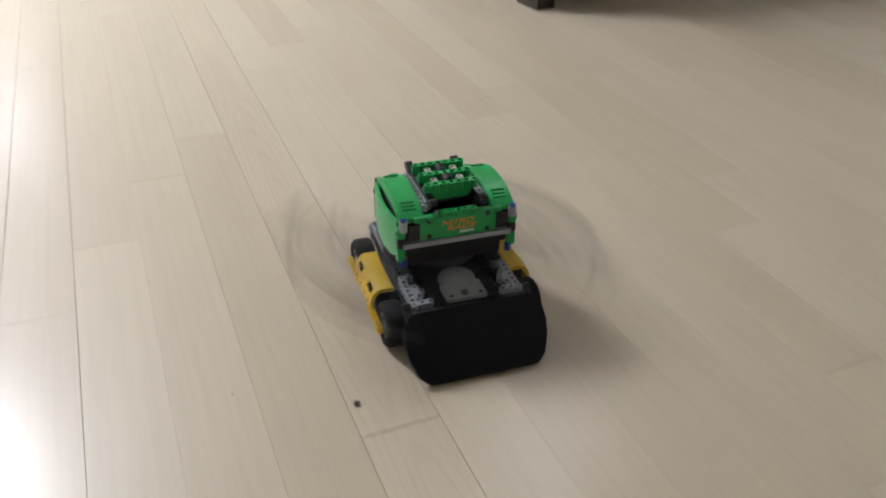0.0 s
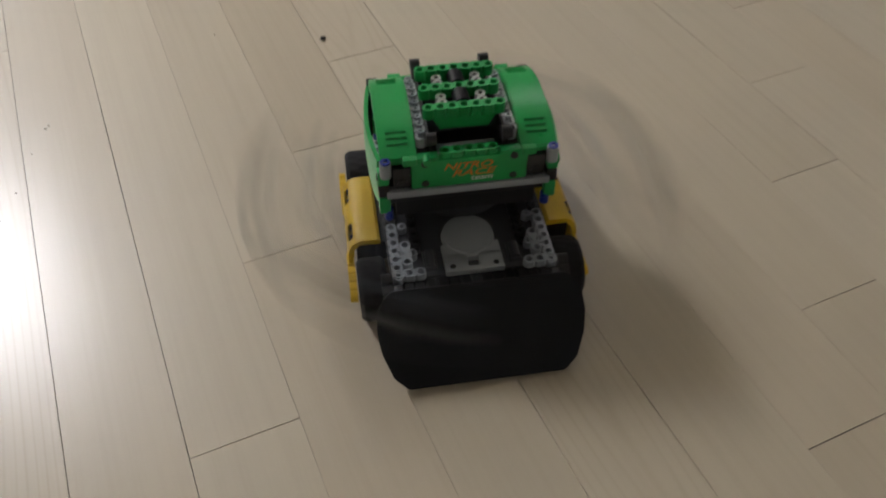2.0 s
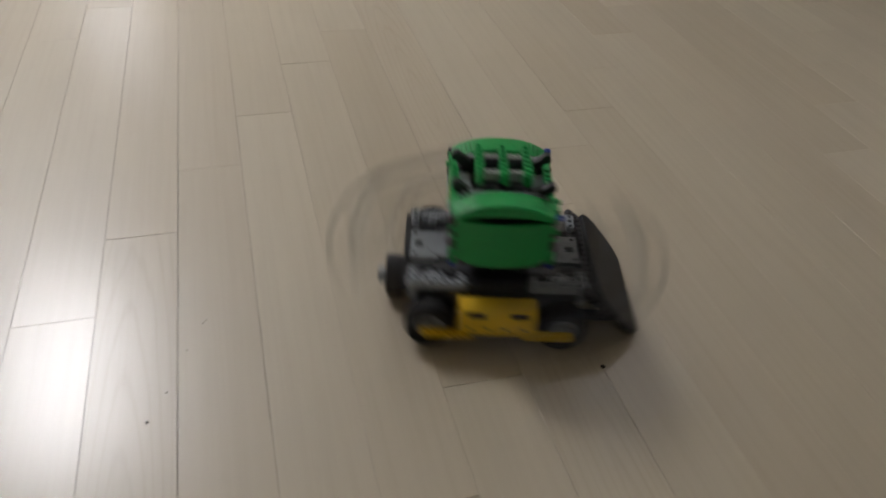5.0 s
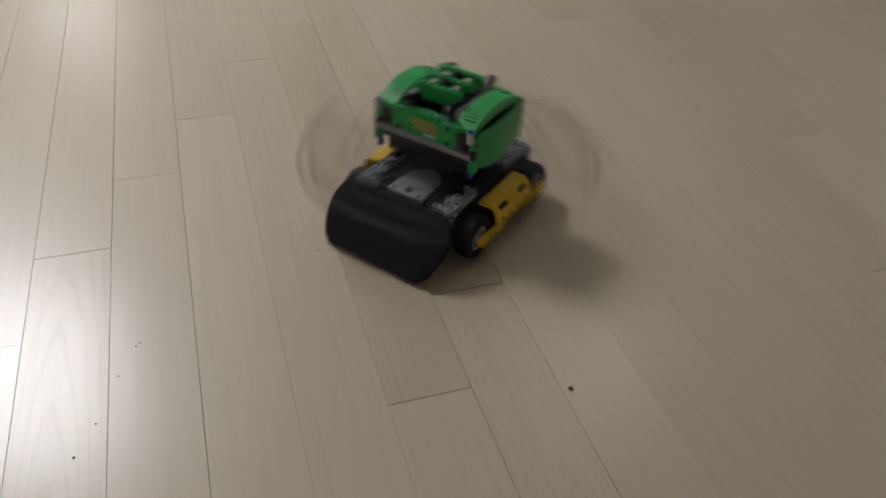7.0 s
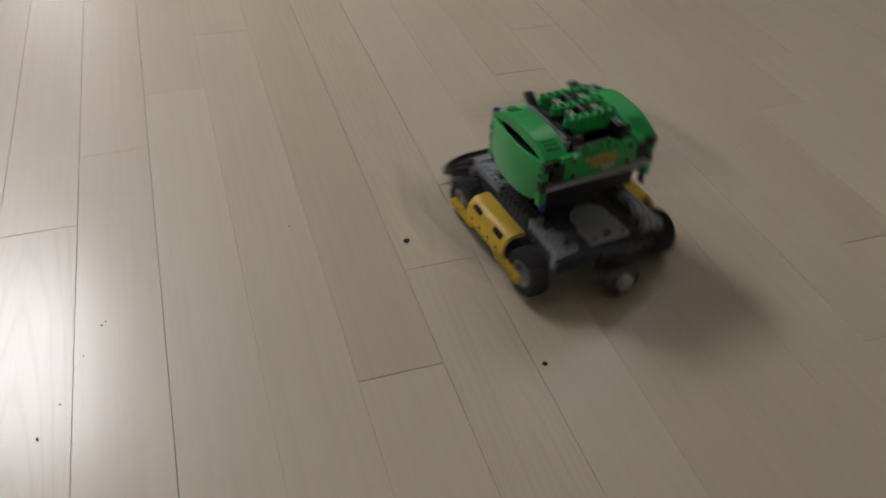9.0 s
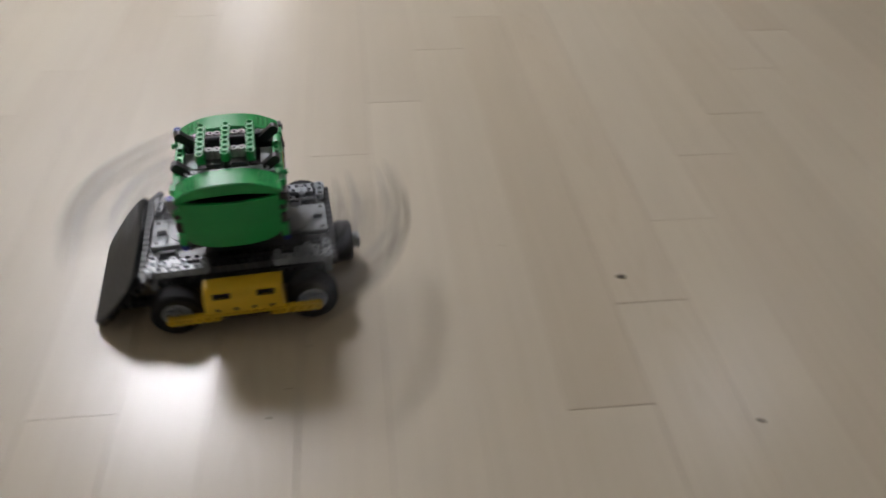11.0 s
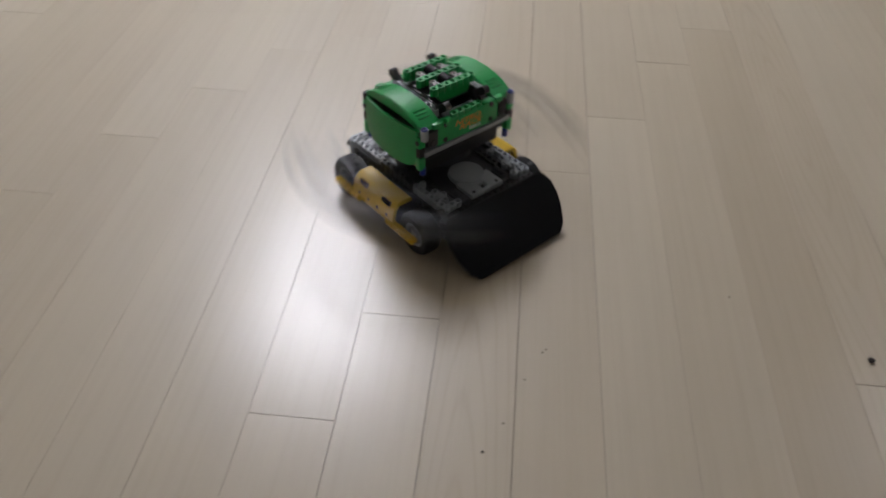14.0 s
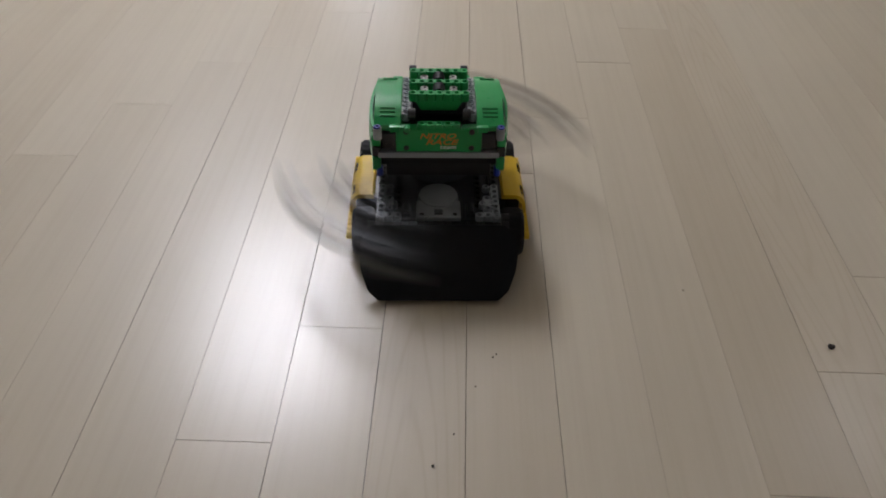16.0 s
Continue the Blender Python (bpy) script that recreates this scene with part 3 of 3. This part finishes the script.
            part("bushing", bm, TAN, h, "light grey bushing")
        bm = bmesh.new()
        block(bm, 0, y, Z + 0.0005, 0.050, 0.0135, 0.014, 0.001)
        part("core_plate", bm, DARK, h)
    return h


robot = new("battle_robot")
robot.empty_display_size = 0.02
tagged(robot, "green, yellow and black brick-built toy robot driving on the floor", "toy robot")
chassis(robot)
plough(robot)
for _s in (-1, 1):
    side_guard(robot, _s)
WHEELS = [wheel(robot, _x * TRACK, _y * AXLE) for _x in (-1, 1) for _y in (-1, 1)]
head(robot)
SPINNER = spinner(robot)

# ---- crumbs on the floor ----


def crumb(x, y, r, seed, label, flat=0.7, material=SPECK):
    rnd = random.Random(seed)
    bm = bmesh.new()
    bmesh.ops.create_icosphere(bm, subdivisions=2, radius=r)
    for v in bm.verts:
        v.co *= rnd.uniform(0.72, 1.2)
        v.co.z *= flat
    lo = min(v.co.z for v in bm.verts)
    for v in bm.verts:
        v.co.z -= lo
    ob = part("crumb", bm, material, None, "", pose(x, y, 0.0003))
    return tagged(ob, label, "crumb", "crumbs on the floor")


CRUMB_A = crumb(0.384, 0.006, 0.0029, 3, "small dark brown crumb lying on the wooden floor")
CRUMB_B = crumb(0.450, -0.166, 0.0023, 5, "small dark brown crumb lying by a floor joint", 0.5)
for _i, (_x, _y, _r) in enumerate([(0.0505, -0.143, 0.0012), (0.098, -0.031, 0.0009), (0.101, -0.027, 0.0007), (0.083, -0.064, 0.0007), (0.066, -0.113, 0.0008), (0.280, 0.062, 0.0008)]):
    crumb(_x, _y, _r, 11 + _i, "tiny dark speck of dirt on the wooden floor")
for _i, (_x, _y, _r) in enumerate([(1.37, 0.933, 0.0036), (1.65, 0.971, 0.0042), (1.60, 0.945, 0.0028)]):
    crumb(_x, _y, _r, 31 + _i, "small pale crumb lying beside the dark cabinet", 0.6, TAN)

# ---- dark cabinet ----


def cabinet():
    ob = new("low_cabinet")
    tagged(ob, "dark brown veneered low cabinet on short feet", "cabinet")
    ob.matrix_basis = pose(1.145, 1.065, 0, 0, 0, 8)
    bm = bmesh.new()
    block(bm, 0.9, 0.24, 0.235, 1.8, 0.48, 0.33, 0.004)
    part("body", bm, DARKWOOD, ob)
    for i in range(3):
        bm = bmesh.new()
        block(bm, 0.3 + 0.6 * i, -0.009, 0.235, 0.59, 0.018, 0.32, 0.003)
        d = part("door", bm, DARKWOOD, ob)
        bm = bmesh.new()
        block(bm, 0.3 + 0.6 * i, -0.026, 0.36, 0.14, 0.016, 0.012, 0.003)
        part("handle", bm, GREY, d, "grey metal handle")
    bm = bmesh.new()
    block(bm, 0.02, 0.03, 0.036, 0.05, 0.08, 0.072, 0.003)
    part("foot", bm, DARKWOOD, ob)
    for x, y in ((1.76, 0.03), (0.04, 0.42), (1.76, 0.42)):
        bm = bmesh.new()
        block(bm, x, y, 0.036, 0.05, 0.06, 0.072, 0.003)
        part("foot", bm, DARKWOOD, ob)
    return ob


cabinet()

# ---- room ----
X0, X1, Y0, Y1, HIGH = -3.2, 3.6, -2.6, 8.2, 2.35


def wall(name, x, y, sx, sy):
    bm = bmesh.new()
    block(bm, x, y, HIGH / 2, sx, sy, HIGH)
    tagged(part(name, bm, WALLPAPER, None, "", None, False), "off-white papered wall", "wall", "", "structure")
    bm = bmesh.new()
    if sx < sy:
        block(bm, x + (0.106 if x < 0 else -0.106), y, 0.04, 0.012, sy - 0.2, 0.08, 0.002)
    else:
        block(bm, x, y + (0.106 if y < 0 else -0.106), 0.04, sx - 0.224, 0.012, 0.08, 0.002)
    tagged(part("baseboard", bm, CEILING), "white painted baseboard", "baseboard", "", "structure")


wall("wall_west", X0 - 0.1, (Y0 + Y1) / 2, 0.2, Y1 - Y0 + 0.4)
wall("wall_east", X1 + 0.1, (Y0 + Y1) / 2, 0.2, Y1 - Y0 + 0.4)
wall("wall_south", (X0 + X1) / 2, Y0 - 0.1, X1 - X0, 0.2)
wall("wall_north", (X0 + X1) / 2, Y1 + 0.1, X1 - X0, 0.2)
_bm = bmesh.new()
block(_bm, (X0 + X1) / 2, (Y0 + Y1) / 2, HIGH + 0.1, X1 - X0 + 0.4, Y1 - Y0 + 0.4, 0.2)
tagged(part("ceiling", _bm, CEILING, None, "", None, False), "white papered ceiling", "ceiling", "", "structure")


def ceiling_light(x, y, sx, sy, share):
    ob = new("ceiling_light")
    tagged(ob, "long white flat ceiling light, switched on" if sy > 1.5 * sx else "small square white ceiling light, dimly lit", "ceiling light", "ceiling lights")
    ob.location = (x, y, HIGH)
    bm = bmesh.new()
    for dx, dy, w, d in ((0, sy / 2, sx + 0.05, 0.03), (0, -sy / 2, sx + 0.05, 0.03), (sx / 2, 0, 0.03, sy - 0.03), (-sx / 2, 0, 0.03, sy - 0.03)):
        block(bm, dx, dy, -0.035, w, d, 0.07, 0.004)
    part("frame", bm, CEILING, ob)
    bm = bmesh.new()
    block(bm, 0, 0, -0.045, sx - 0.034, sy - 0.034, 0.03, 0.006)
    part("diffuser", bm, glow(LAMP_POWER * share), ob, "glowing white diffuser")


for _x, _y, _sx, _sy, _k in LAMPS:
    ceiling_light(_x, _y, _sx, _sy, _k)

# ---- floor boards ----
BOARD_W, BOARD_L = 0.075, 0.8
JOINTS = {-7: 0.14, -6: 0.26, -5: 0.38, -4: -0.30, -3: -0.25, -2: -0.126, -1: 0.0, 0: 0.123, 1: 0.25, 2: 0.375, 3: -0.272, 4: -0.158, 5: -0.035, 6: 0.09, 7: 0.215, 8: -0.491, 9: -0.368, 10: -0.243, 11: -0.122}


def joint(row):
    return JOINTS.get(row, (0.14 + 0.126 * (row + 7)) % BOARD_L)


def board_mesh(bm, x, y, w, d):
    """One board, top at z = 0, with a narrow chamfer round its top edge."""
    c, t = 0.00005, -0.00005
    top = [bm.verts.new((x + sx * (w / 2 - c), y + sy * (d / 2 - c), 0)) for sx, sy in ((-1, -1), (1, -1), (1, 1), (-1, 1))]
    mid = [bm.verts.new((x + sx * w / 2, y + sy * d / 2, t)) for sx, sy in ((-1, -1), (1, -1), (1, 1), (-1, 1))]
    low = [bm.verts.new((x + sx * w / 2, y + sy * d / 2, -0.0075)) for sx, sy in ((-1, -1), (1, -1), (1, 1), (-1, 1))]
    bm.faces.new(top)
    for i in range(4):
        j = (i + 1) % 4
        bm.faces.new((mid[i], mid[j], top[j], top[i]))
        bm.faces.new((low[i], low[j], mid[j], mid[i]))


_bm = bmesh.new()
block(_bm, (X0 + X1) / 2, (Y0 + Y1) / 2, -0.0275, X1 - X0, Y1 - Y0, 0.04)
FLOOR = tagged(part("floor", _bm, GROOVE, None, "", None, False), "pale wood-look laminate floor of narrow boards", "floor", "", "structure")


# boards with bold, flamed grain: row and a y that lies on the board
FLAMED = [(0, -0.2), (5, -0.3), (5, 0.2)]
# joints that gape, by the row to their right
WIDE = {-3: 0.0004, -2: 0.0004, -1: 0.0006, 0: 0.00055, 1: 0.00055, 2: 0.0005, 5: 0.0004, 6: 0.0005, 10: 0.0004}


def boards():
    cuts = {}

    def cut(left, right, material):
        """A board whose long edges leave half of each joint's gap."""
        key = (left, right, material.name)
        if key not in cuts:
            bm = bmesh.new()
            board_mesh(bm, (left - right) / 4, 0, BOARD_W - (left + right) / 2, BOARD_L - 0.0007)
            bm.normal_update()
            me = bpy.data.meshes.new("board")
            bm.to_mesh(me)
            bm.free()
            me.materials.append(material)
            cuts[key] = me
        return cuts[key]

    rest = bmesh.new()
    rnd = random.Random(4)
    for row in range(math.floor(X0 / BOARD_W), math.ceil(X1 / BOARD_W)):
        x = (row + 0.5) * BOARD_W
        if x - BOARD_W / 2 < X0 or x + BOARD_W / 2 > X1:
            continue
        y = joint(row) + BOARD_L / 2
        y -= BOARD_L * math.ceil((y - Y0) / BOARD_L)
        while y - BOARD_L / 2 < Y1:
            lo, hi = max(Y0, y - BOARD_L / 2), min(Y1, y + BOARD_L / 2)
            if hi - lo > 0.02:
                whole = hi - lo > BOARD_L - 1e-4
                if whole and -1.05 < x < 1.75 and -1.1 < y < 3.0:
                    flamed = any(row == r and abs(y - q) < BOARD_L / 2 for r, q in FLAMED)
                    ob = new("board", cut(WIDE.get(row, 0.0002), WIDE.get(row + 1, 0.0002), WOOD_FLAMED if flamed else WOOD))
                    ob.parent = FLOOR
                    ob.location = (x, y, rnd.uniform(-0.00004, 0.00004))
                    ob.rotation_euler = (rnd.uniform(-0.0002, 0.0002), rnd.uniform(-0.0018, 0.0018), 0)
                else:
                    board_mesh(rest, x, (lo + hi) / 2, BOARD_W - 0.0003, hi - lo - 0.0003)
            y += BOARD_L
    tagged(part("far_boards", rest, WOOD, FLOOR, "", None, False), kind="stuff")


boards()

# ---- what moves ----
DRIVE = [
    (0, 0.5221, 0.1346, 175.4), (0.5, 0.4910, -0.0052, 162.3), (1, 0.4082, -0.2493, 163.3), (1.2, 0.3901, -0.3043, 163.9),
    (1.3, 0.3910, -0.3140, 164.4), (1.5, 0.3908, -0.3180, 164.7),
    (2, 0.3910, -0.3184, 164.7), (2.5, 0.3910, -0.3184, 164.7), (3, 0.3910, -0.3184, 164.7), (3.5, 0.3845, -0.2579, 185.6),
    (4, 0.3498, -0.0110, 189.6), (4.5, 0.3359, 0.0492, 203.2), (5, 0.3803, -0.0420, 255.0), (5.5, 0.460, -0.075, 312.0),
    (6, 0.545, -0.015, 372.0), (6.5, 0.530, 0.073, 432.0), (7, 0.435, 0.112, 489.0), (7.5, 0.3684, 0.0786, 542.5),
    (8, 0.3702, -0.0192, 607.0), (8.5, 0.4495, -0.0718, 663.4), (9, 0.5422, -0.0236, 728.0), (9.5, 0.5428, 0.0711, 788.5),
    (10, 0.4049, 0.0884, 823.6), (10.5, 0.205, 0.066, 835.0), (11, 0.02, 0.048, 815.0), (11.5, -0.085, 0.045, 776.0),
    (12, -0.122, 0.060, 736.0), (12.5, -0.1259, 0.0844, 697.4), (13, -0.1280, 0.1415, 659.8), (13.5, -0.0878, 0.1812, 621.3),
    (14, -0.0235, 0.1915, 585.6), (14.5, 0.0385, 0.1712, 546.9), (15, 0.0419, 0.1750, 542.7), (15.5, 0.0423, 0.1737, 542.5), (16, 0.0428, 0.1724, 542.4),
]


def driven(t):
    ts, xs, ys, az = zip(*DRIVE)
    return np.interp(t, ts, xs), np.interp(t, ts, ys), radians(np.interp(t, ts, az))


SWEEP = [(0, 0), (0.5, 110), (1, 20), (1.5, 25), (2, 10), (2.5, 95), (3, 100), (3.5, 95), (4, 170), (4.5, 0), (5, 130), (7.5, 110), (8, 130), (8.5, 60), (9, 45), (9.5, 20), (10, 0),
         (12.5, 110), (13, 45), (13.5, 0), (14, 62), (14.5, 0), (15, 110), (15.5, 105), (15.6, 65), (15.7, 35), (15.8, 25), (15.9, 34), (16, 52)]


def sweep_keys():
    """Total degrees turned by the sweeper in the robot's space, so that its arms point where SWEEP says."""
    out, total, last = [], 0.0, 0.0
    for t, way in SWEEP:
        want = way - 90.0 - math.degrees(driven(t)[2])
        total += (2300.0 if 12 < t < 13.2 else 3300.0 if t < 15.2 else 2000.0) * (t - last)
        total += (want - total + 90.0) % 180.0 - 90.0
        out.append((t, total))
        last = t
    return out


def motions():
    walk(robot, [(t, pose(x, y, 0, 0, 0, a)) for t, x, y, a in DRIVE])
    steps = [i / FPS for i in range(16 * FPS + 1)]
    at, turned = zip(*sweep_keys())
    half = [(t, float(np.interp(t, at, turned)) / 2) for t in steps]
    # the ring makes half of the turn, the blades on it the other half
    walk(SPINNER, [(t, pose(0, 0, SPIN_Z, 0, 0, a)) for t, a in half])
    for ob in SPINNER.children:
        if not ob.name.startswith("turntable"):
            rest = ob.matrix_basis.copy()
            walk(ob, [(t, pose(0, 0, 0, 0, 0, a) @ rest) for t, a in half])
    for w in WHEELS:
        x, y = w.location.x, w.location.y
        roll, rows, last = 0.0, [], driven(0)
        for t in steps:
            px, py, a = driven(t)
            d = (px - last[0]) * -math.sin(a) + (py - last[1]) * math.cos(a) + x * (a - last[2])
            roll -= math.degrees(d / WHEEL_R)
            last = (px, py, a)
            rows.append((t, pose(x, y, WHEEL_R, roll, 0, 0)))
        walk(w, rows)
    for ob, rows in ((CRUMB_A, [(0, 0.384, 0.006), (5.2, 0.384, 0.006), (7.3, 0.389, 0.005), (10.2, 0.389, 0.005), (12.3, 0.396, -0.007), (16, 0.396, -0.007)]),
                     (CRUMB_B, [(0, 0.450, -0.166), (5.2, 0.450, -0.166), (7.3, 0.458, -0.185), (16, 0.458, -0.185)])):
        walk(ob, [(t, pose(x, y, 0.0003)) for t, x, y in rows])


motions()
